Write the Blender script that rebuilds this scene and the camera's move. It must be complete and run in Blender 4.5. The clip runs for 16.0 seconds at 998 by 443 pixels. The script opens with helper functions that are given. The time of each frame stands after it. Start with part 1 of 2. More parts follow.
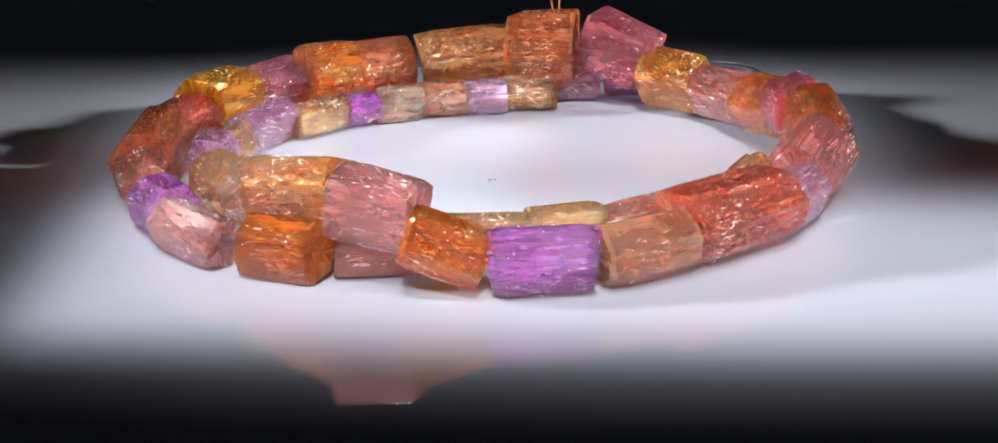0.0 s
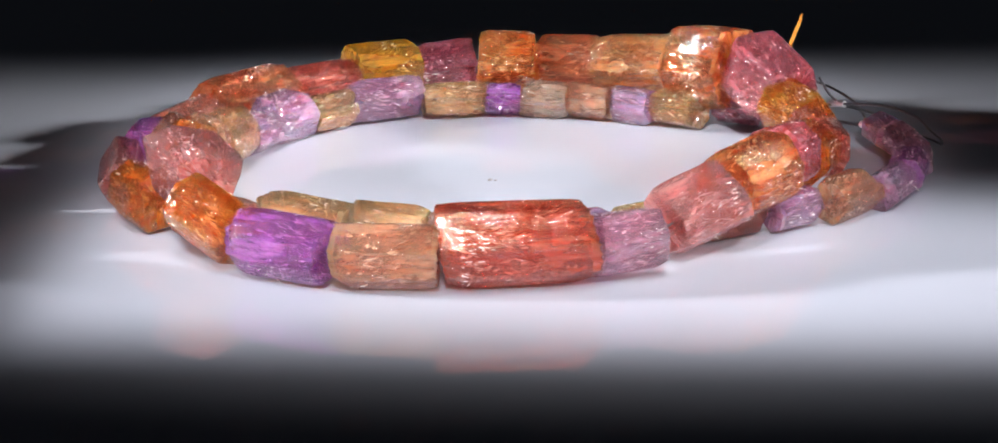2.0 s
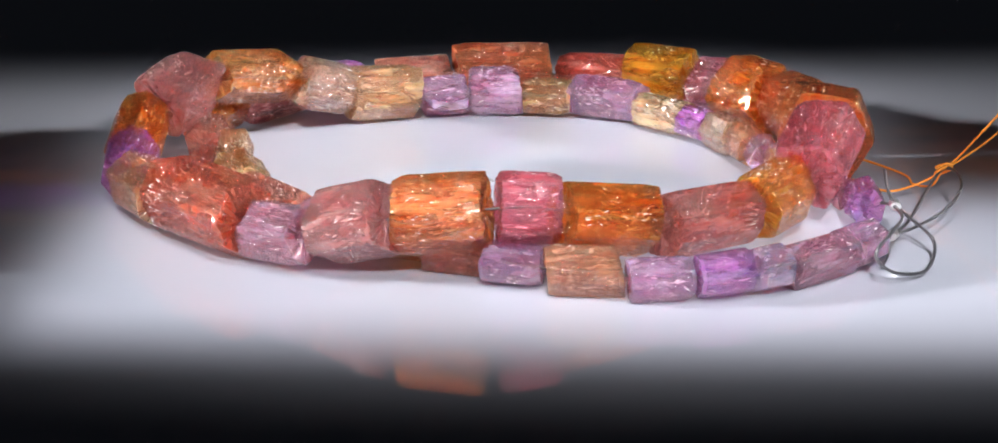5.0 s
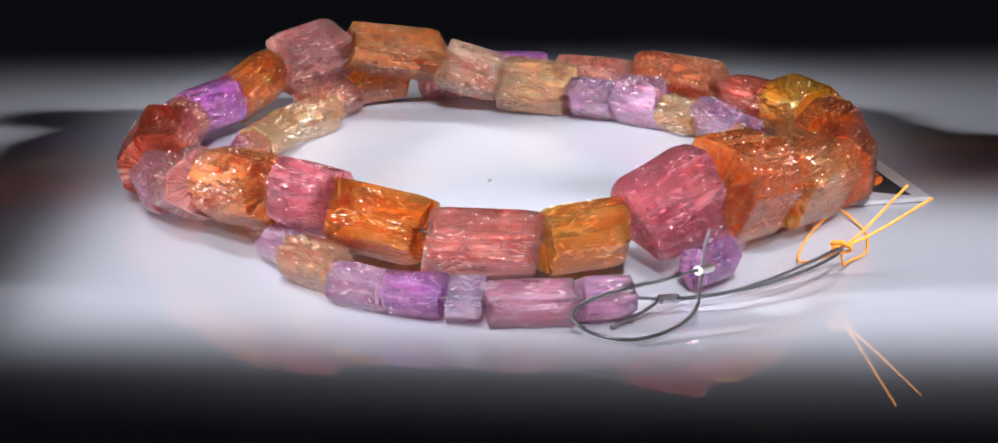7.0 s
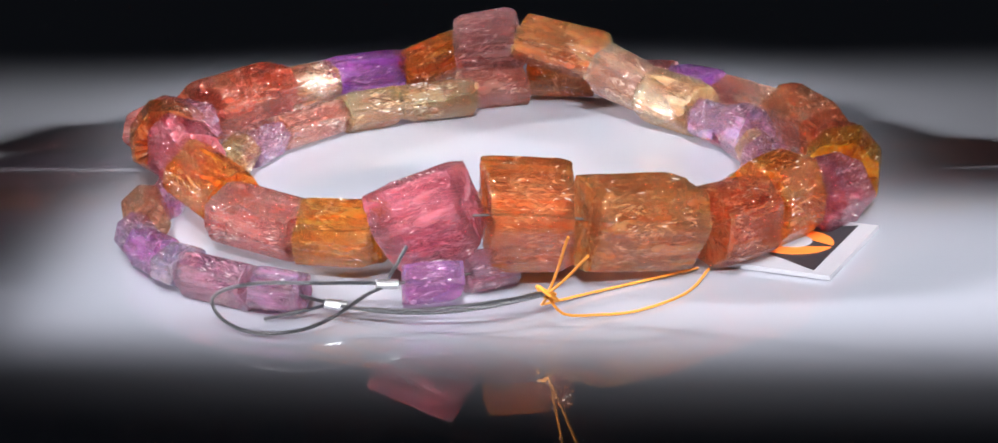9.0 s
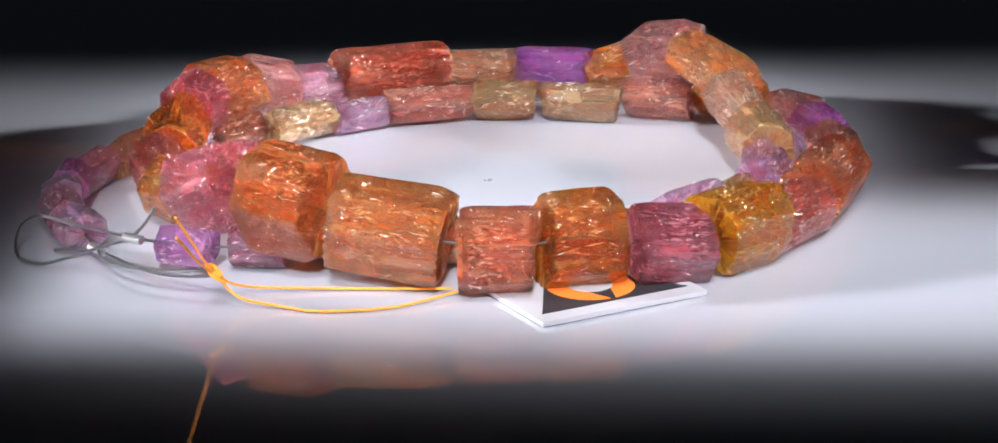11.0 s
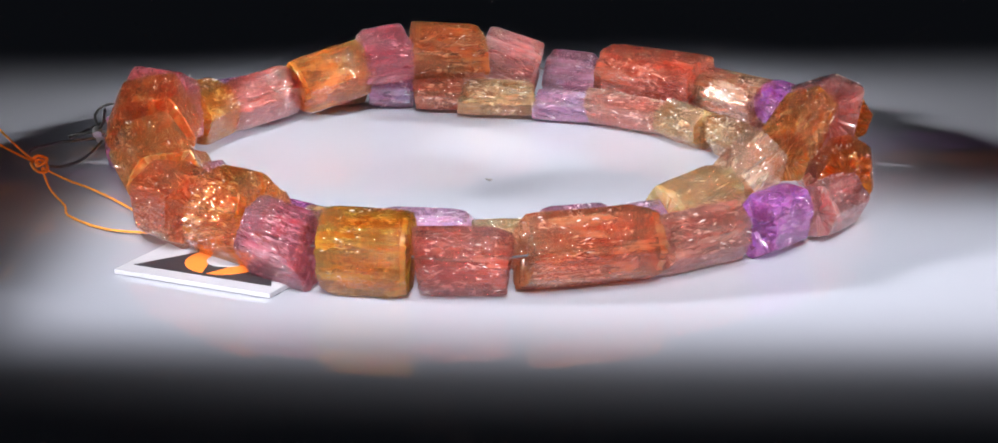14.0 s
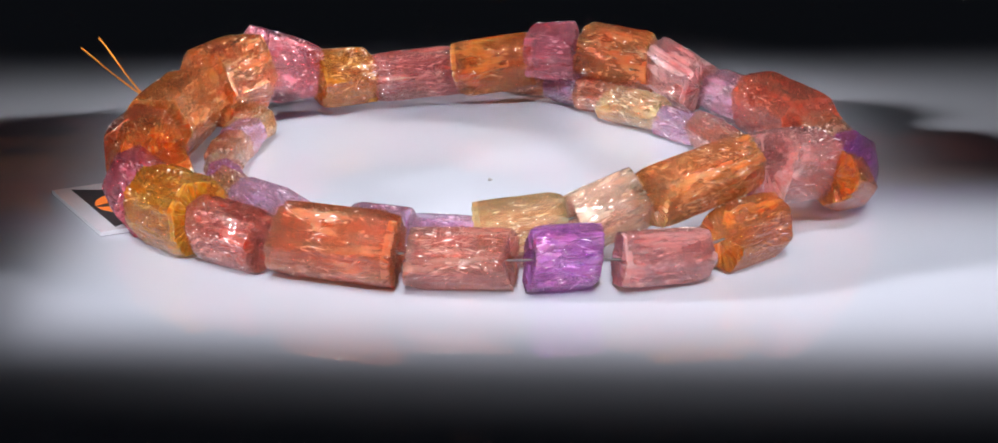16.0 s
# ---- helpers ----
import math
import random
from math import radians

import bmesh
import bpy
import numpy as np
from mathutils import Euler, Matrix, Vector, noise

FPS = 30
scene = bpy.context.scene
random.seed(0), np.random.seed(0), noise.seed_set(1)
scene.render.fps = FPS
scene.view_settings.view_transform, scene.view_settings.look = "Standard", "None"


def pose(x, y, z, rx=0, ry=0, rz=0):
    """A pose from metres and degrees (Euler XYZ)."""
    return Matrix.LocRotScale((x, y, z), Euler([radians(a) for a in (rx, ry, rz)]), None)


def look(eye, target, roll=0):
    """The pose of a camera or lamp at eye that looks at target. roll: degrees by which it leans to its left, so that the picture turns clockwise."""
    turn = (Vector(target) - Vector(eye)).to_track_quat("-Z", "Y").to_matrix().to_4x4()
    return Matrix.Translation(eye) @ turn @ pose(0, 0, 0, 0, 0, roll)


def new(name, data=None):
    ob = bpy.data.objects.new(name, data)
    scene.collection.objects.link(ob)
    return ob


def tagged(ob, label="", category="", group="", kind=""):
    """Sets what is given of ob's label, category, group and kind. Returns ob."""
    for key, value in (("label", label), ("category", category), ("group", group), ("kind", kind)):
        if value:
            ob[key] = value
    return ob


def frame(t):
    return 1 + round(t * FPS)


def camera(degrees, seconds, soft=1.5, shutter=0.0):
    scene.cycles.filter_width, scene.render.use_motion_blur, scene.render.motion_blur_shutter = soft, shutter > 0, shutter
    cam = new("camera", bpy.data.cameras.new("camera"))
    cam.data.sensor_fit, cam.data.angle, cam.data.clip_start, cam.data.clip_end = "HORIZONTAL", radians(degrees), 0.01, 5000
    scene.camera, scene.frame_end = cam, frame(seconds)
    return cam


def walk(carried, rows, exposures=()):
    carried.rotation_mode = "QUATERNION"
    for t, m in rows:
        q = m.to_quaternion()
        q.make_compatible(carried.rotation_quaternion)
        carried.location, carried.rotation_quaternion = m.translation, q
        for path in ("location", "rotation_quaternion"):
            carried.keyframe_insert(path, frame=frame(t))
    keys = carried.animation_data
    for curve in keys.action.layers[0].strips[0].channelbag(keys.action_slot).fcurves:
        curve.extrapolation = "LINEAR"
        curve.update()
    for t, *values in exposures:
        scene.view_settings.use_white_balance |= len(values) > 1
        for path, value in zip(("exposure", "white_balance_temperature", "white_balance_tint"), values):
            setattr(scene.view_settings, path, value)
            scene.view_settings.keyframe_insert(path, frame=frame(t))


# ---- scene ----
# still camera looking down at a slow turntable
cam = camera(27.76, 16.0)
EYE = Vector((0.0, -0.243, 0.0695))
EYE_POSE = look(EYE, EYE + Vector((0.0041, 0.9556, -0.2945)), -0.54)
walk(cam, [(0.0, EYE_POSE), (16.0, EYE_POSE)])
SPIN = -18.146  # degrees a second, clockwise from above

# ---- light: lamps round the turntable in a dark room ----
world = bpy.data.worlds.new("dark_room")
scene.world = world
world.use_nodes = True
world.node_tree.nodes["Background"].inputs[0].default_value = (0.55, 0.62, 0.8, 1)
world.node_tree.nodes["Background"].inputs[1].default_value = 0.009
scene.view_settings.exposure = 0.0


def panel_lamp(name, eye, target, size, size_y, power, colour, spread, roll=0):
    d = bpy.data.lights.new(name, "AREA")
    d.shape, d.size, d.size_y = "RECTANGLE", size, size_y
    d.energy, d.color, d.spread = power, colour, radians(spread)
    ob = new(name, d)
    ob.matrix_world = look(eye, target, roll)
    return ob


# two low barn-door lamps face one another across the table; two bars and a small lamp hang over the camera
panel_lamp("side_lamp", (0.300, 0.010, 0.102), (-0.035, 0.010, 0.0), 0.090, 0.030, 0.032, (1.0, 0.98, 0.97), 8)
panel_lamp("side_lamp", (-0.300, -0.003, 0.102), (0.035, -0.003, 0.0), 0.116, 0.030, 0.040, (1.0, 0.98, 0.97), 8)
panel_lamp("bar_lamp", (0.087, -0.225, 0.125), (0.087, -0.0380, 0.0), 0.270, 0.029, 0.045, (0.98, 0.98, 1.0), 4, -2.5)
panel_lamp("bar_lamp", (0.087, -0.150, 0.165), (0.087, -0.0380, 0.0), 0.270, 0.036, 0.035, (0.98, 0.98, 1.0), 8, -2.5)
panel_lamp("spot_lamp", (0.010, -0.200, 0.180), (0.0, 0.022, 0.0), 0.080, 0.030, 0.022, (0.98, 0.98, 1.0), 9)


# ---- materials ----
def nodes_of(name):
    m = bpy.data.materials.new(name)
    m.use_nodes = True
    nt = m.node_tree
    return m, nt, nt.nodes["Principled BSDF"]


def ramp(nt, stops):
    r = nt.nodes.new("ShaderNodeValToRGB")
    e = r.color_ramp.elements
    while len(e) < len(stops):
        e.new(0.5)
    for el, (p, c) in zip(e, stops):
        el.position, el.color = p, (*c, 1)
    return r


def noise_tex(nt, scale, detail=4, stretch=(1, 1, 1), rough=0.6):
    tc = nt.nodes.new("ShaderNodeTexCoord")
    mp = nt.nodes.new("ShaderNodeMapping")
    mp.inputs["Scale"].default_value = stretch
    n = nt.nodes.new("ShaderNodeTexNoise")
    n.inputs["Scale"].default_value, n.inputs["Detail"].default_value = scale, detail
    n.inputs["Roughness"].default_value = rough
    nt.links.new(tc.outputs["Object"], mp.inputs[0])
    nt.links.new(mp.outputs[0], n.inputs["Vector"])
    return n


def gem(name, tone, rich=1.2, cut=False):
    """Rough striated crystal: clear coloured body with milky veils in it; ridges run along the bead's own x. cut: a
    smooth sawn end, its colour made paler and milkier for the glow of light through it.
    """
    lin = [(c / 255) ** 2.2 for c in tone]
    top = max(lin)
    hue = [(c / top) ** rich for c in lin]

    def shade(light, strength):
        return tuple(top ** light * h ** strength for h in hue)

    m, nt, b = nodes_of(name)
    info = nt.nodes.new("ShaderNodeObjectInfo")
    shift = nt.nodes.new("ShaderNodeVectorMath")
    shift.operation = "SCALE"
    shift.inputs[0].default_value = (0.31, 0.17, 0.23)
    nt.links.new(info.outputs["Random"], shift.inputs["Scale"])

    def grain(scale, detail, stretch, rough=0.65):
        n = noise_tex(nt, scale, detail, stretch, rough)
        mp = n.inputs["Vector"].links[0].from_node
        nt.links.new(shift.outputs[0], mp.inputs["Location"])
        return n.outputs["Fac"]

    streak = grain(1500, 5, (0.06, 1, 1), 0.7)

    def tinted(lo, hi):
        r = ramp(nt, [(0.42, lo), (0.55, hi)])
        nt.links.new(streak, r.inputs[0])
        return r.outputs[0]

    # growth ridges broken by chipped patches, or the faint ripple of a sawn face
    b1, b2 = nt.nodes.new("ShaderNodeBump"), nt.nodes.new("ShaderNodeBump")
    b1.inputs["Strength"].default_value, b1.inputs["Distance"].default_value = (0.1 if cut else 1.0), 0.0005
    b2.inputs["Distance"].default_value = 0.00008 if cut else 0.0006
    worn = ramp(nt, [(0.38, (0.15,) * 3), (0.55, (1.0,) * 3)])
    nt.links.new(grain(200, 2, (0.5, 1, 1)), worn.inputs[0])
    if not cut:
        nt.links.new(worn.outputs[0], b1.inputs["Strength"])
    patch = ramp(nt, [(0.42, (0.15,) * 3), (0.56, (1.0,) * 3)])
    nt.links.new(grain(330, 3, (0.6, 1, 1)), patch.inputs[0])
    nt.links.new(patch.outputs[0], b2.inputs["Strength"])
    nt.links.new(grain(2600, 4, (0.05, 1, 1), 0.6), b1.inputs["Height"])
    nt.links.new(grain(1500, 4, (0.45, 1, 1), 0.7), b2.inputs["Height"])
    nt.links.new(b1.outputs[0], b2.inputs["Normal"])
    # a clear body, milky veils in it, and light that goes straight through
    glass = nt.nodes.new("ShaderNodeBsdfGlass")
    glass.inputs["IOR"].default_value, glass.inputs["Roughness"].default_value = 1.42, 0.015
    # sawn ends take a paler tint, which paints in their glow
    nt.links.new(tinted(shade(0.05, 0.55), shade(0.0, 0.34)) if cut else tinted(shade(0.20, 1.0), shade(0.08, 0.42)), glass.inputs["Color"])
    nt.links.new(tinted(shade(0.35, 1.30), shade(0.10, 0.88)), b.inputs["Base Color"])
    b.inputs["IOR"].default_value = 1.62
    b.inputs["Roughness"].default_value = 0.12
    b.inputs["Subsurface Weight"].default_value = 1.0
    b.inputs["Subsurface Radius"].default_value = (1.0, 0.7, 0.6)
    b.inputs["Subsurface Scale"].default_value = 0.003
    clear = nt.nodes.new("ShaderNodeBsdfTransparent")
    clear.inputs["Color"].default_value = (*shade(0.04, 0.50), 1)
    cloud = ramp(nt, [(0.40, (0.14,) * 3), (0.54, (0.25,) * 3), (0.66, (0.50,) * 3)])
    # extra milkiness makes the sawn ends seem lit from within
    if cut:
        for el, v in zip(cloud.color_ramp.elements, (0.3, 0.4, 0.5)):
            el.color = (v, v, v, 1)
    nt.links.new(grain(420, 6, (0.35, 1, 1), 0.7), cloud.inputs[0])
    mix, out = nt.nodes.new("ShaderNodeMixShader"), nt.nodes.new("ShaderNodeMixShader")
    nt.links.new(cloud.outputs[0], mix.inputs[0])
    nt.links.new(glass.outputs[0], mix.inputs[1])
    nt.links.new(b.outputs[0], mix.inputs[2])
    out.inputs[0].default_value = 0.50 if cut else 0.42
    nt.links.new(mix.outputs[0], out.inputs[1])
    nt.links.new(clear.outputs[0], out.inputs[2])
    # grown and sawn faces shine over all of it
    fres, gloss, skin = nt.nodes.new("ShaderNodeFresnel"), nt.nodes.new("ShaderNodeBsdfGlossy"), nt.nodes.new("ShaderNodeMixShader")
    fres.inputs["IOR"].default_value = 1.6
    gloss.inputs["Roughness"].default_value = 0.06
    for n in (b, fres, gloss):
        nt.links.new(b2.outputs[0], n.inputs["Normal"])
    # the body behind is seen through with less ripple
    b3 = nt.nodes.new("ShaderNodeBump")
    b3.inputs["Strength"].default_value, b3.inputs["Distance"].default_value = (0.05 if cut else 0.22), 0.0004
    nt.links.new(b1.inputs["Height"].links[0].from_socket, b3.inputs["Height"])
    nt.links.new(b3.outputs[0], glass.inputs["Normal"])
    nt.links.new(fres.outputs[0], skin.inputs[0])
    nt.links.new(out.outputs[0], skin.inputs[1])
    nt.links.new(gloss.outputs[0], skin.inputs[2])
    nt.links.new(skin.outputs[0], nt.nodes["Material Output"].inputs["Surface"])
    return m


TONES = {
    "amber": ("amber", (214, 122, 56)),
    "honey": ("honey orange", (230, 148, 68)),
    "orange": ("orange", (228, 134, 80)),
    "rust": ("rust brown", (182, 104, 72)),
    "brown": ("brown", (150, 90, 70)),
    "brownred": ("brownish red", (158, 82, 72)),
    "orangebrown": ("orange brown", (204, 124, 90)),
    "red": ("brick red", (202, 106, 84)),
    "rosered": ("rose red", (172, 98, 92)),
    "mauvered": ("wine red", (128, 70, 82)),
    "rose": ("deep rose", (180, 98, 110)),
    "pink": ("pink", (238, 158, 156)),
    "salmon": ("salmon pink", (226, 146, 130)),
    "peach": ("peach", (255, 166, 106)),
    "palepeach": ("pale peach", (244, 194, 168)),
    "peachbrown": ("brownish peach", (232, 162, 130)),
    "yellow": ("golden yellow", (255, 170, 62)),
    "straw": ("straw yellow", (252, 192, 142)),
    "purple": ("deep purple", (116, 70, 118)),
    "violet": ("violet", (164, 112, 162)),
    "lavender": ("pale lavender", (222, 168, 202)),
    "palelav": ("whitish lavender", (212, 180, 208)),
    "mauve": ("mauve pink", (206, 150, 172)),
}
RICH = ("amber", "honey", "orange", "rust", "peach", "orangebrown", "yellow", "red")
GEMS = {k: (words, gem(k + "_crystal", tone, 1.12 if k in RICH else 1.0), gem(k + "_sawn_glow_face", tone, 1.12 if k in RICH else 1.0, True))
        for k, (words, tone) in TONES.items()}


def flaw_and_glint():
    """Whitish slivers: flaws inside the crystal, and painted glints on its faces."""
    m, nt, b = nodes_of("crystal_flaw_and_glint")
    n = noise_tex(nt, 3000, 3)
    r = ramp(nt, [(0.3, (0.88, 0.84, 0.80)), (0.7, (0.95, 0.93, 0.9))])
    nt.links.new(n.outputs["Fac"], r.inputs[0])
    nt.links.new(r.outputs[0], b.inputs["Base Color"])
    b.inputs["Metallic"].default_value, b.inputs["Roughness"].default_value = 0.3, 0.18
    return m


FLAW_GLINT = flaw_and_glint()


def plain(name, colour, rough, metal=0.0, bump=0.0, scale=4000, vary=0.1):
    m, nt, b = nodes_of(name)
    n = noise_tex(nt, scale, 4)
    lo = tuple(c * (1 - vary) for c in colour)
    r = ramp(nt, [(0.3, lo), (0.7, colour)])
    nt.links.new(n.outputs["Fac"], r.inputs[0])
    nt.links.new(r.outputs[0], b.inputs["Base Color"])
    b.inputs["Roughness"].default_value, b.inputs["Metallic"].default_value = rough, metal
    if bump:
        bp = nt.nodes.new("ShaderNodeBump")
        bp.inputs["Strength"].default_value, bp.inputs["Distance"].default_value = bump, 0.0003
        nt.links.new(n.outputs["Fac"], bp.inputs["Height"])
        nt.links.new(bp.outputs[0], b.inputs["Normal"])
    return m


def acrylic():
    m, nt, b = nodes_of("pale_acrylic")
    n = noise_tex(nt, 9, 5)
    r = ramp(nt, [(0.3, (0.335, 0.345, 0.405)), (0.7, (0.36, 0.37, 0.43))])
    nt.links.new(n.outputs["Fac"], r.inputs[0])
    nt.links.new(r.outputs[0], b.inputs["Base Color"])
    s = noise_tex(nt, 60, 6)
    rr = ramp(nt, [(0.35, (0.0,) * 3), (0.75, (0.012,) * 3)])
    nt.links.new(s.outputs["Fac"], rr.inputs[0])
    nt.links.new(rr.outputs[0], b.inputs["Roughness"])
    b.inputs["IOR"].default_value = 2.15
    return m


ACRYLIC = acrylic()
STEEL = plain("wire_steel", (0.22, 0.22, 0.24), 0.34, 1.0, 0.9, 7000, 0.5)
SILVER = plain("crimp_silver", (0.80, 0.80, 0.82), 0.36, 1.0, 0.2, 3000)
CORD = plain("grey_cord", (0.05, 0.04, 0.04), 0.7)
THREAD = plain("orange_thread", (0.90, 0.33, 0.03), 0.75, 0, 0.6, 6000, 0.35)
CARD = plain("white_card", (0.36, 0.36, 0.40), 0.55, 0, 0.1, 2500, 0.04)
INK = plain("black_ink", (0.022, 0.022, 0.028), 0.5, 0, 0.1, 2500, 0.2)
ORANGE_INK = plain("orange_ink", (0.85, 0.20, 0.03), 0.5, 0, 0.1, 2500, 0.1)
SPECK = plain("grey_speck", (0.16, 0.15, 0.15), 0.8)


# ---- builders ----
def mesh_ob(name, bm, material, parent=None, label=""):
    me = bpy.data.meshes.new(name)
    bmesh.ops.recalc_face_normals(bm, faces=bm.faces)
    bm.to_mesh(me)
    bm.free()
    me.materials.append(material)
    ob = new(name, me)
    ob.parent = parent
    if label:
        ob["label"] = label
    return ob


def part(name, bm, material, parent, label=""):
    return mesh_ob(name, bm, material, parent, label)


def box(bm, size, centre):
    bmesh.ops.create_cube(bm, size=1, matrix=Matrix.Translation(centre) @ Matrix.Diagonal((*size, 1)))


def smooth_path(points, steps=8, closed=False):
    """A Catmull-Rom line through the points."""
    p = [Vector(q) for q in points]
    n = len(p)
    out = []
    for i in range(n if closed else n - 1):
        a, b, c, d = (p[(i - 1) % n] if closed or i else p[0], p[i], p[(i + 1) % n], p[(i + 2) % n] if closed or i + 2 < n else p[-1])
        for k in range(steps):
            u = k / steps
            out.append(0.5 * (2 * b + (c - a) * u + (2 * a - 5 * b + 4 * c - d) * u * u + (3 * b - a - 3 * c + d) * u ** 3))
    if not closed:
        out.append(p[-1])
    return out


def tube(bm, path, radius, sides=8, closed=False, twist=0.0, lobes=0):
    """A round or twisted line along the path."""
    n, rings = len(path), []
    up = Vector((0, 0, 1))
    for i, p in enumerate(path):
        a, b = path[(i - 1) % n if closed or i else 0], path[(i + 1) % n if closed or i + 1 < n else n - 1]
        d = (b - a).normalized()
        s = d.cross(up if abs(d.z) < 0.95 else Vector((1, 0, 0))).normalized()
        u = s.cross(d)
        ring = []
        for k in range(sides):
            t = 2 * math.pi * k / sides
            r = radius * (1 + 0.08 * math.cos(lobes * (t + twist * i))) if lobes else radius
            ring.append(bm.verts.new(p + (s * math.cos(t) + u * math.sin(t)) * r))
        rings.append(ring)
    for i in range(n if closed else n - 1):
        for k in range(sides):
            A, B = rings[i], rings[(i + 1) % n]
            bm.faces.new((A[k], A[(k + 1) % sides], B[(k + 1) % sides], B[k]))
    if not closed:
        bm.faces.new(rings[0][::-1])
        bm.faces.new(rings[-1])


def cyl(R, phi, z):
    """A place on the turntable, from millimetres and degrees."""
    a = radians(phi)
    return Vector((R * math.cos(a), R * math.sin(a), z)) / 1000


def bead_mesh(seed, length, width, height, sides, taper, round_end):
    """A rough crystal prism along x: irregular sides, grown ridges, chipped ends and a drilled hole."""
    rnd = random.Random(seed)
    bm = bmesh.new()
    corner = [(k + rnd.uniform(-0.22, 0.22)) / sides * 2 * math.pi for k in range(sides)]
    push = [rnd.uniform(0.93, 1.05) for _ in range(sides)]
    turn = rnd.uniform(0, 6.28)
    pts = [Vector((math.cos(c + turn) * w, math.sin(c + turn) * w)) for c, w in zip(corner, push)]
    span = [max(p[i] for p in pts) - min(p[i] for p in pts) for i in (0, 1)]
    mid = [(max(p[i] for p in pts) + min(p[i] for p in pts)) / 2 for i in (0, 1)]
    pts = [Vector(((p[0] - mid[0]) / span[0] * width, (p[1] - mid[1]) / span[1] * height)) for p in pts]
    per = 11
    fine = random.Random(seed + 900)
    outline = []
    for k in range(sides):
        a, b, z = pts[k], pts[(k + 1) % sides], pts[k - 1]
        outline.append(a.lerp(z, 0.05).lerp(a.lerp(b, 0.05), 0.5))
        for j in range(1, per):
            outline.append(a.lerp(b, (j + fine.uniform(-0.3, 0.3)) / per) * (1 + fine.uniform(-0.006, 0.004)))
    n = len(outline)
    ridge = [fine.uniform(-0.016, 0.006) for _ in range(n)]
    rows = [-0.5, -0.49, -0.45, -0.40, -0.33, -0.25, -0.17, -0.09, -0.02, 0.05, 0.12, 0.2, 0.27, 0.34, 0.40, 0.45, 0.49, 0.5]
    lean = [(rnd.uniform(-0.11, 0.11), rnd.uniform(-0.11, 0.11)) for _ in range(2)]
    # one or two broken corners at each end
    broken = [[(rnd.uniform(0, 6.28), rnd.uniform(0.04, 0.24)) for _ in range(2)] for _ in range(2)]
    rings = []
    for i, u in enumerate(rows):
        edge = abs(u) * 2
        side = 0 if u < 0 else 1
        base = 1 - round_end * max(0, edge - 0.6) ** 2 - (0.03 if edge > 0.99 else 0)
        base *= 1 + taper * u
        ring = []
        for j, q in enumerate(outline):
            around = math.atan2(q[1], q[0])
            loss = sum(d * max(0, math.cos(around - c) - 0.35) * max(0, (edge - 0.72) / 0.28) for c, d in broken[side])
            k = base * (1 - loss)
            e = lean[side]
            cut = (q[0] / width * e[0] + q[1] / height * e[1]) * edge ** 3
            dent = 1 + 0.016 * noise.noise(Vector((u * 3 + seed, q[0] * 350, q[1] * 350)))
            dent += ridge[j] * max(0, noise.noise(Vector((u * 2.2, j * 1.7, seed * 3.1))) + 0.35)
            chip = rnd.uniform(-0.012, 0.012) if edge > 0.9 else 0
            ring.append(bm.verts.new(((u + cut + chip) * length, q[0] * k * dent, q[1] * k * dent)))
        rings.append(ring)
    for A, B in zip(rings, rings[1:]):
        for j in range(n):
            bm.faces.new((A[j], A[(j + 1) % n], B[(j + 1) % n], B[j]))
    for ring, side in ((rings[0], -1), (rings[-1], 1)):
        inner = []
        for v in ring:
            inner.append(bm.verts.new((v.co.x - side * length * rnd.uniform(0.0, 0.025), v.co.y * 0.5, v.co.z * 0.5)))
        hole = [bm.verts.new((v.co.x - side * length * 0.03, v.co.y * 0.28, v.co.z * 0.28)) for v in inner]
        for P, Q in ((ring, inner), (inner, hole)):
            for j in range(n):
                bm.faces.new((P[j], P[(j + 1) % n], Q[(j + 1) % n], Q[j]))
        bm.faces.new(hole)
    for f in bm.faces:
        f.material_index = 1 if abs(f.normal.x) > 0.6 or all(abs(v.co.x) > 0.47 * length for v in f.verts) else 0
    # thin slivers along the crystal: flaws close under its faces, painted glints on them
    veils = [(fine.randrange(n), fine.uniform(-0.36, 0.36)) for _ in range(7)]
    for _ in range(int(2.0e6 * length * (width + height) / 2)):
        mid_j, mid_x = fine.choice(veils)
        loose = fine.random() < 0.3
        q = outline[fine.randrange(n) if loose else int(mid_j + fine.gauss(0, 0.055) * n) % n]
        x = (fine.uniform(-0.36, 0.36) if loose else max(-0.37, min(0.37, mid_x + fine.gauss(0, 0.13)))) * length
        skin = fine.random() < 0.45
        depth = 0.992 if skin else fine.uniform(0.7, 0.955)
        depth *= (1 - round_end * max(0, 2 * abs(x / length) - 0.6) ** 2) * (1 + taper * x / length)
        out = Vector((0, q[0], q[1])).normalized()
        out = (out + Vector([fine.gauss(0, 0.6) for _ in range(3)])).normalized()
        along = (Vector((1, 0, 0)) + Vector([fine.gauss(0, 0.25) for _ in range(3)])).normalized()
        across = out.cross(along).normalized()
        L, W = fine.uniform(0.00015, 0.0007) * fine.choice((1, 1, 1.6)), fine.uniform(0.00007, 0.00018)
        # slivers right on a face are pale dashes standing in for ridge glints
        if skin:
            L, W = L * 0.7, W * 0.5
        p = Vector((x, q[0] * depth, q[1] * depth))
        vs = [bm.verts.new(p + along * (L * math.cos(t)) + across * (W * math.sin(t) * fine.uniform(0.6, 1.3))) for t in (0.2, 1.5, 2.9, 4.5)]
        bm.faces.new(vs).material_index = 2
    return bm


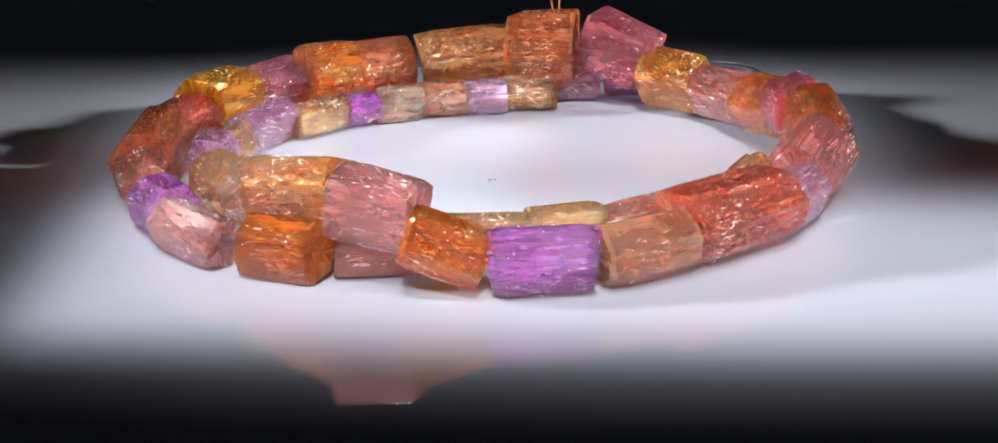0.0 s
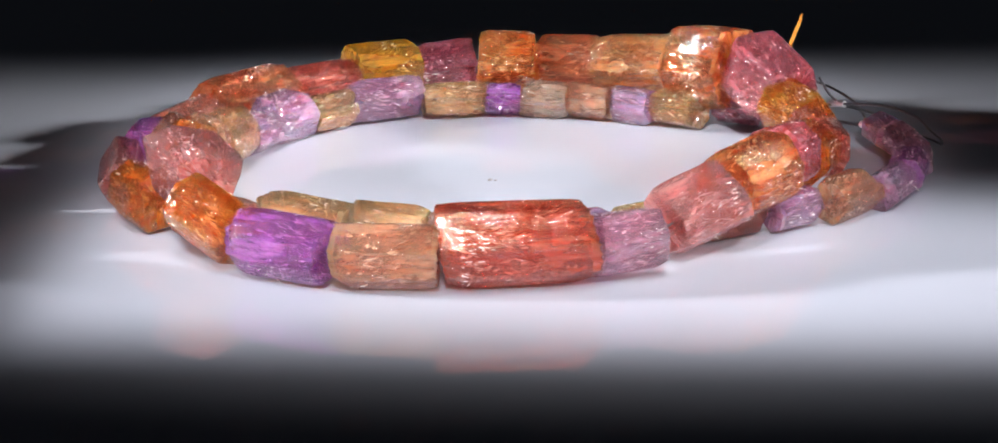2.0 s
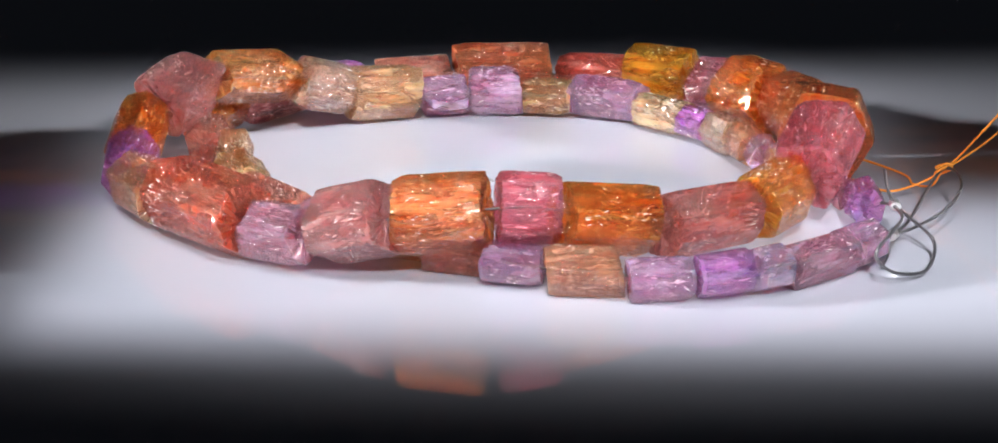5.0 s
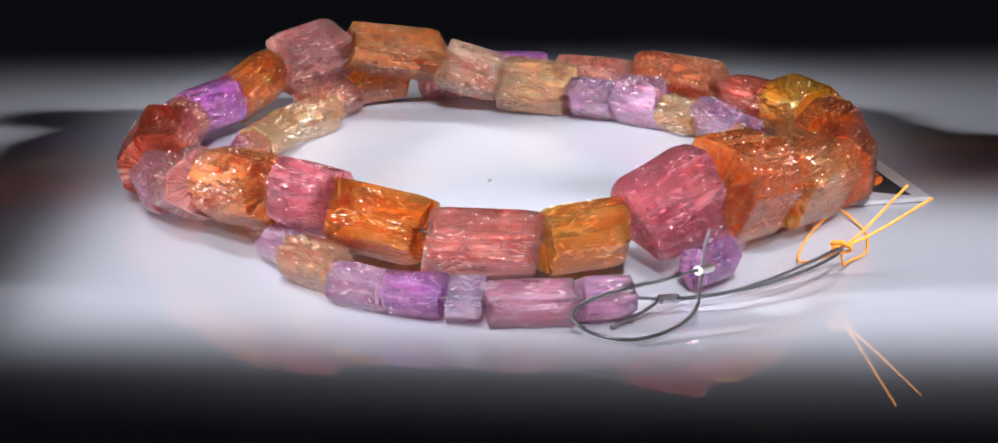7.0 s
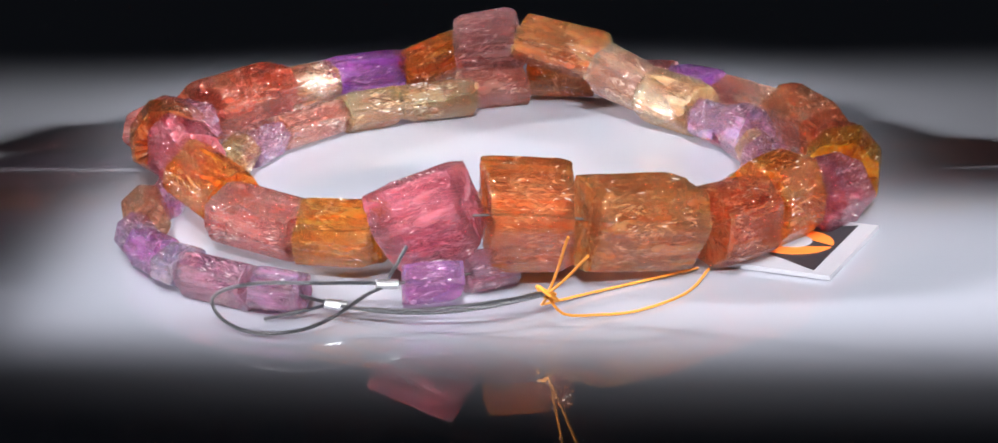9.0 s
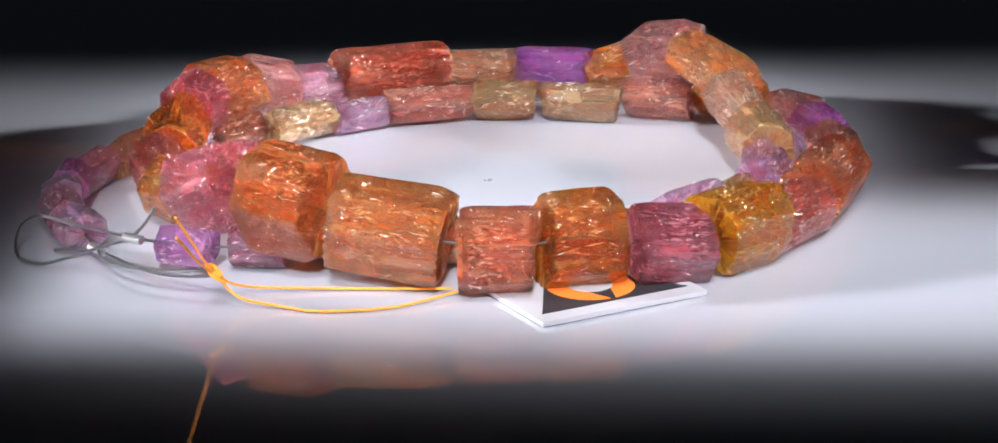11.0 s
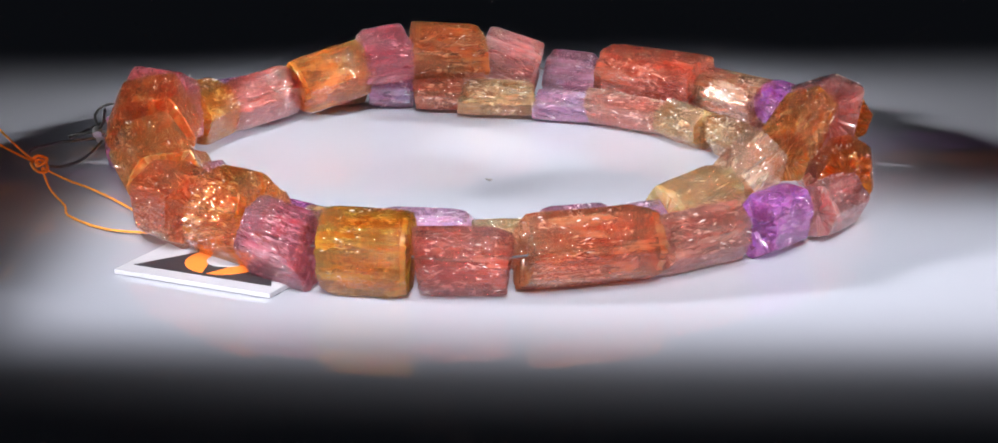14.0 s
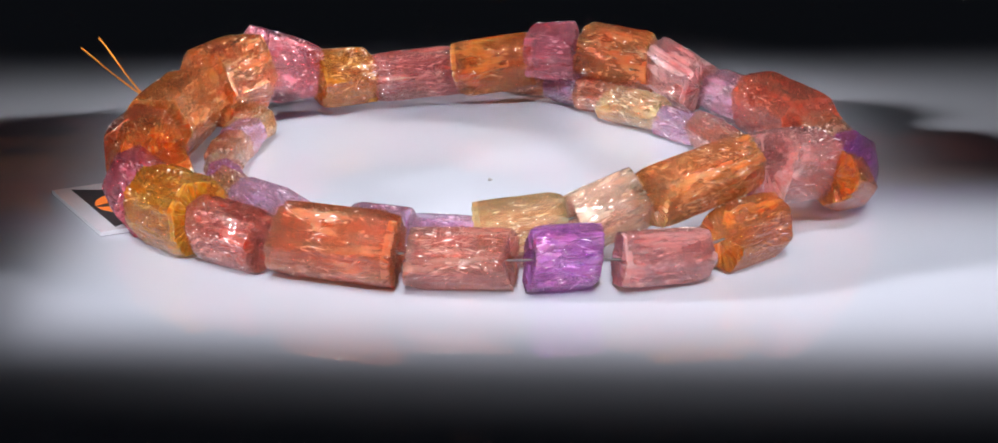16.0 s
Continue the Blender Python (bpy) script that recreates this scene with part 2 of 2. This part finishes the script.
# ---- setting ----
bm = bmesh.new()
box(bm, (0.60, 0.56, 0.008), (0, 0.02, -0.004))
bmesh.ops.bevel(bm, geom=bm.edges[:], offset=0.001, segments=2, affect="EDGES")
tabletop = mesh_ob("floor", bm, ACRYLIC)
tagged(tabletop, "glossy white acrylic sheet under the beads", "tabletop", kind="structure")
bm = bmesh.new()
for x, y, r in ((0.0, 0.0, 0.0003), (0.0006, 0.0003, 0.00018)):
    bmesh.ops.create_uvsphere(bm, u_segments=8, v_segments=5, radius=r, matrix=Matrix.Translation((x, y, r * 0.3)) @ Matrix.Diagonal((1, 1, 0.5, 1)))
speck = mesh_ob("dust_speck", bm, SPECK)
tagged(speck, "tiny dark speck of dust on the white sheet", "speck")

# ---- the necklace ----
necklace = new("bead_necklace")
tagged(necklace, "coiled strand of rough pink, orange and purple crystal beads", "necklace")

# kind, distance from the axis, bearing, height of the middle, length, thickness (mm), slope and twist (degrees), sides
STRAND = [
    ("violet", 47.4, 65.8, 2.7, 5.4, 4.9, 0, -20, 6), ("mauve", 42.5, 73.0, 2.6, 5.6, 4.6, 0, -25, 6),
    ("straw", 36.2, 81.0, 2.6, 6.4, 4.9, 0, -8, 7), ("lavender", 34.2, 90.8, 2.5, 5.5, 4.9, 0, 0, 6), ("peachbrown", 33.6, 101.2, 2.6, 6.0, 5.0, 0, 0, 7),
    ("palepeach", 32.9, 112.6, 2.6, 5.9, 5.0, 0, 0, 6), ("purple", 33.1, 122.8, 2.5, 4.4, 4.8, 0, 0, 6), ("straw", 33.2, 134.8, 2.6, 8.6, 5.0, 0, 0, 6),
    ("lavender", 34.1, 151.8, 3.3, 9.2, 6.3, 0, 0, 5), ("straw", 33.7, 166.8, 2.8, 6.2, 5.2, 0, 0, 7), ("lavender", 34.5, 179.6, 3.3, 6.6, 6.5, 0, 0, 6),
    ("lavender", 33.8, -168.4, 3.0, 5.9, 5.9, 0, 0, 6), ("straw", 34.3, -153.8, 4.0, 9.0, 7.5, 4, 0, 8),
    ("palepeach", 35.2, -138.7, 6.2, 7.7, 7.2, 17, 3, 6), ("peach", 38.2, -122.8, 8.8, 12.4, 7.3, 10, 6, 6), ("pink", 41.6, -106.4, 8.8, 8.6, 8.8, -9, 6, 5),
    ("amber", 45.0, -95.8, 5.3, 8.2, 7.2, -20, -4, 7), ("purple", 44.2, -83.0, 4.1, 10.4, 7.2, 0, 0, 8), ("peachbrown", 42.6, -68.2, 3.8, 9.8, 7.3, 2, -6, 7),
    ("red", 40.9, -50.0, 4.5, 14.6, 9.0, 1, 0, 7), ("mauve", 41.3, -33.1, 4.2, 7.0, 7.1, 3, 4, 6), ("pink", 40.6, -20.3, 6.2, 7.9, 8.9, 16, 8, 6),
    ("orange", 39.8, -7.1, 7.6, 9.6, 8.6, 4, 0, 8), ("rose", 38.6, 6.8, 8.0, 6.2, 8.6, -3, 0, 7), ("amber", 38.9, 19.4, 6.2, 9.8, 8.0, -8, 0, 7),
    ("rosered", 40.4, 35.9, 5.0, 11.1, 7.1, -2, 0, 7), ("honey", 41.0, 50.7, 5.4, 8.1, 8.0, 3, -4, 6), ("rose", 42.2, 64.3, 7.8, 8.8, 10.0, 20, 0, 5),
    ("orange", 41.3, 78.9, 8.0, 8.4, 11.4, -3, 0, 6), ("peach", 41.9, 94.9, 6.2, 11.6, 9.9, -6, 0, 6), ("rust", 42.9, 110.6, 5.0, 7.4, 9.2, 0, 0, 7),
    ("amber", 41.7, 122.5, 5.3, 7.8, 10.2, 0, 0, 8), ("mauvered", 44.3, 134.3, 4.5, 7.7, 8.6, -6, 5, 6), ("yellow", 43.7, 146.9, 4.5, 8.6, 8.9, 0, -4, 8),
    ("brownred", 43.3, 160.1, 3.7, 9.2, 7.2, 0, 0, 8), ("orangebrown", 42.4, 177.8, 4.2, 12.9, 8.3, 0, 0, 7), ("salmon", 42.6, -164.1, 3.6, 10.2, 7.0, 0, 0, 6),
    ("purple", 43.2, -149.4, 3.5, 7.0, 7.0, 0, 0, 7), ("pink", 45.1, -136.2, 3.3, 9.2, 6.3, -4, 0, 6), ("amber", 43.7, -120.4, 3.8, 8.2, 7.3, 0, -6, 7),
    ("salmon", 38.6, -107.8, 2.8, 8.8, 5.4, 0, -20, 6), ("straw", 32.4, -93.2, 2.7, 10.2, 5.2, 0, -8, 6), ("straw", 30.8, -74.6, 2.9, 7.8, 5.8, 0, 0, 7),
    ("salmon", 30.5, -54.5, 2.7, 11.4, 5.2, 0, 0, 6), ("lavender", 30.7, -35.2, 2.4, 7.2, 4.7, 0, 0, 6), ("straw", 32.2, -18.3, 2.7, 9.6, 5.3, 0, 6, 7),
    ("brown", 36.4, -5.0, 2.6, 6.6, 5.0, 0, 16, 6), ("lavender", 40.8, 4.2, 2.4, 5.8, 4.7, 0, 22, 7), ("peachbrown", 45.2, 13.0, 2.8, 7.2, 5.6, 0, 18, 7),
    ("lavender", 49.2, 21.4, 2.5, 6.0, 4.9, 0, 16, 7), ("violet", 51.2, 28.6, 2.5, 5.4, 4.9, 0, 8, 7), ("palelav", 52.4, 34.2, 2.6, 3.4, 5.0, 0, 4, 6),
    ("mauve", 53.2, 41.1, 2.6, 8.4, 5.0, 0, 2, 7), ("lavender", 53.1, 49.4, 2.5, 4.8, 5.0, 0, 0, 6),
]
middles = []
for i, (kind, R, phi, z, length, thick, slope, twist, sides) in enumerate(STRAND):
    words, material, sawn = GEMS[kind]
    rnd = random.Random(100 + i)
    bm = bead_mesh(i, length * 1.08 / 1000, thick / 1000 * rnd.uniform(0.94, 1.02), thick / 1000, sides, rnd.uniform(-0.07, 0.07), rnd.uniform(0.0, 0.22))
    ob = part("bead", bm, material, necklace, f"{words} rough crystal bead")
    ob.data.materials.append(sawn)
    ob.data.materials.append(FLAW_GLINT)
    c = cyl(R, phi, z)
    ob.matrix_world = Matrix.Translation(c) @ pose(0, 0, 0, 0, -slope, phi + 90 - twist)
    middles.append(c)
bm = bmesh.new()
tube(bm, smooth_path(middles, 6), 0.00014, 6)
part("cord", bm, CORD, necklace, "thin dark stringing wire through the beads")



# wire loops with crimps at the two ends, and the orange tie
def line(name, rows, radius, material, label, closed=False, steps=10, sides=8, lobes=0, twist=0.0):
    bm = bmesh.new()
    tube(bm, smooth_path([cyl(*r) for r in rows], steps, closed), radius / 1000, sides, closed, twist, lobes)
    return part(name, bm, material, necklace, label)


def crimp(place, toward):
    bm = bmesh.new()
    a, d = cyl(*place), (cyl(*toward) - cyl(*place)).normalized()
    tube(bm, [a - d * 0.0011, a - d * 0.0009, a - d * 0.0003, a + d * 0.0003, a + d * 0.0009, a + d * 0.0011], 0.00062, 12)
    for v in bm.verts:
        v.co.z = a.z + (v.co.z - a.z) * 0.8
    part("crimp", bm, SILVER, necklace, "small silver crimp tube")


WIRE = "braided grey steel wire loop"
line("wire_loop", [(52.2, 61.2, 3.9), (55.4, 55.0, 4.6), (57.0, 49.4, 4.5), (57.6, 45.7, 3.5), (58.7, 44.8, 2.5), (59.8, 46.7, 1.2),
                   (60.5, 50.3, 0.6), (59.5, 54.4, 0.9), (58.0, 57.4, 2.0), (54.2, 59.9, 3.3)], 0.195, STEEL, WIRE, True, 14, 10)
line("wire_loop", [(53.6, 55.8, 1.9), (53.3, 58.5, 1.5), (52.9, 64.0, 1.2), (53.0, 69.6, 1.6), (53.6, 75.0, 2.6), (54.8, 78.6, 3.8),
                   (56.0, 78.0, 4.4), (57.2, 75.2, 4.3), (57.7, 70.5, 3.8), (57.0, 64.9, 3.0), (55.4, 60.1, 2.3), (54.0, 57.0, 1.9)], 0.195, STEEL, WIRE, True, 14, 10)
line("wire_end", [(53.4, 55.9, 1.9), (55.0, 52.7, 1.2), (56.1, 49.2, 0.4)], 0.195, STEEL, "cut end of grey wire", False, 14, 10)
line("wire_end", [(52.2, 61.4, 3.9), (51.0, 62.4, 5.4), (50.2, 63.6, 7.4)], 0.195, STEEL, "cut end of grey wire", False, 14, 10)
line("cord", [(53.1, 49.4, 2.5), (53.6, 53.0, 2.3), (53.6, 55.8, 1.9)], 0.195, STEEL, "grey wire leaving the last bead")
line("cord", [(47.4, 65.8, 2.7), (49.8, 63.6, 3.4), (52.1, 61.6, 3.9)], 0.195, STEEL, "grey wire leaving the last bead")
crimp((52.1, 61.7, 3.9), (55.4, 55.0, 4.6))
crimp((53.8, 56.4, 1.9), (53.3, 59.0, 1.5))
TIE = "twisted orange cotton thread"
line("thread", [(55.0, 79.0, 3.9), (56.6, 79.2, 5.2), (59.0, 79.6, 8.0), (60.9, 79.8, 10.3), (62.4, 80.0, 12.1)], 0.14, THREAD, TIE, False, 12, 9, 3, 0.5)
line("thread", [(55.1, 78.8, 3.9), (57.2, 79.4, 5.2), (60.0, 80.2, 7.2), (62.4, 80.9, 9.2), (64.4, 81.4, 10.8)], 0.14, THREAD, TIE, False, 12, 9, 3, 0.5)
line("thread", [(55.0, 79.0, 3.6), (52.2, 79.0, 2.0), (49.0, 79.8, 0.8), (45.8, 85.5, 0.4), (43.6, 94.0, 0.3), (43.5, 104.0, 0.7)], 0.14, THREAD, TIE, False, 12, 9, 3, 0.5)
line("thread", [(55.0, 79.2, 3.6), (54.0, 81.0, 1.4), (52.2, 85.3, 0.4), (51.8, 90.2, 0.3), (48.7, 98.0, 0.3), (44.4, 105.0, 0.7)], 0.14, THREAD, TIE, False, 12, 9, 3, 0.5)
line("knot", [(54.4, 78.2, 4.4), (55.6, 78.2, 4.9), (56.2, 79.2, 4.2), (55.4, 80.0, 3.4), (54.4, 79.4, 3.2), (54.6, 78.2, 4.0), (55.6, 78.6, 4.4), (55.4, 79.8, 4.0)], 0.2, THREAD, "small orange knot", True, 6, 8)

# ---- printed card under the beads ----
card_tag = new("card_tag")
tagged(card_tag, "white card tag printed with black and orange, under the beads", "tag")
A, B = cyl(54.0, 115.0, 0), cyl(49.8, 136.4, 0)
ex = (B - A).normalized()
ey = Vector((-ex.y, ex.x, 0))
if ey.dot(-A) < 0:
    ey = -ey
TAG_POSE = Matrix(((ex.x, ey.x, 0, A.x), (ex.y, ey.y, 0, A.y), (0, 0, 1, 0), (0, 0, 0, 1)))
WIDE, DEEP = (B - A).length, 0.0135


def slab(outline, z0, z1):
    bm = bmesh.new()
    lo = [bm.verts.new((x, y, z0)) for x, y in outline]
    hi = [bm.verts.new((x, y, z1)) for x, y in outline]
    n = len(outline)
    bm.faces.new(lo[::-1])
    bm.faces.new(hi)
    for i in range(n):
        bm.faces.new((lo[i], lo[(i + 1) % n], hi[(i + 1) % n], hi[i]))
    bm.transform(TAG_POSE)
    return bm


part("card", slab([(0, 0), (WIDE, 0), (WIDE, DEEP), (0, DEEP)], 0.0001, 0.0006), CARD, card_tag, "white card with a cut edge")
part("print", slab([(0.0011, 0.0021), (WIDE - 0.0011, 0.0021), (WIDE * 0.66, DEEP - 0.002), (WIDE * 0.34, DEEP - 0.002)], 0.0006, 0.00066), INK, card_tag, "black printed shape")
mid, low, ring = WIDE / 2, 0.0026, 0.0047
for side in (-1, 1):
    arc = [(mid + side * ring * math.sin(t), low + ring - ring * math.cos(t)) for t in np.linspace(0.06, 2.1, 16)]
    arc += [(mid + side * 0.0026, low + 0.0062), (mid + side * 0.0023, low + 0.0047), (mid + side * 0.0012, low + 0.0024)]
    part("print", slab(arc if side > 0 else arc[::-1], 0.00066, 0.00072), ORANGE_INK, card_tag, "orange printed crescent")
disc = [(mid + 0.0024 * math.cos(t), low + 0.0048 + 0.0024 * math.sin(t)) for t in np.linspace(0, 2 * math.pi, 24, endpoint=False)]
part("print", slab(disc, 0.00072, 0.00078), CARD, card_tag, "white printed disc")


def motions():
    rows = [(t, pose(0, 0, 0, 0, 0, SPIN * t)) for t in range(0, 17, 2)]
    for thing in MOVING:
        walk(thing, rows)


MOVING = [necklace, card_tag, speck]
motions()
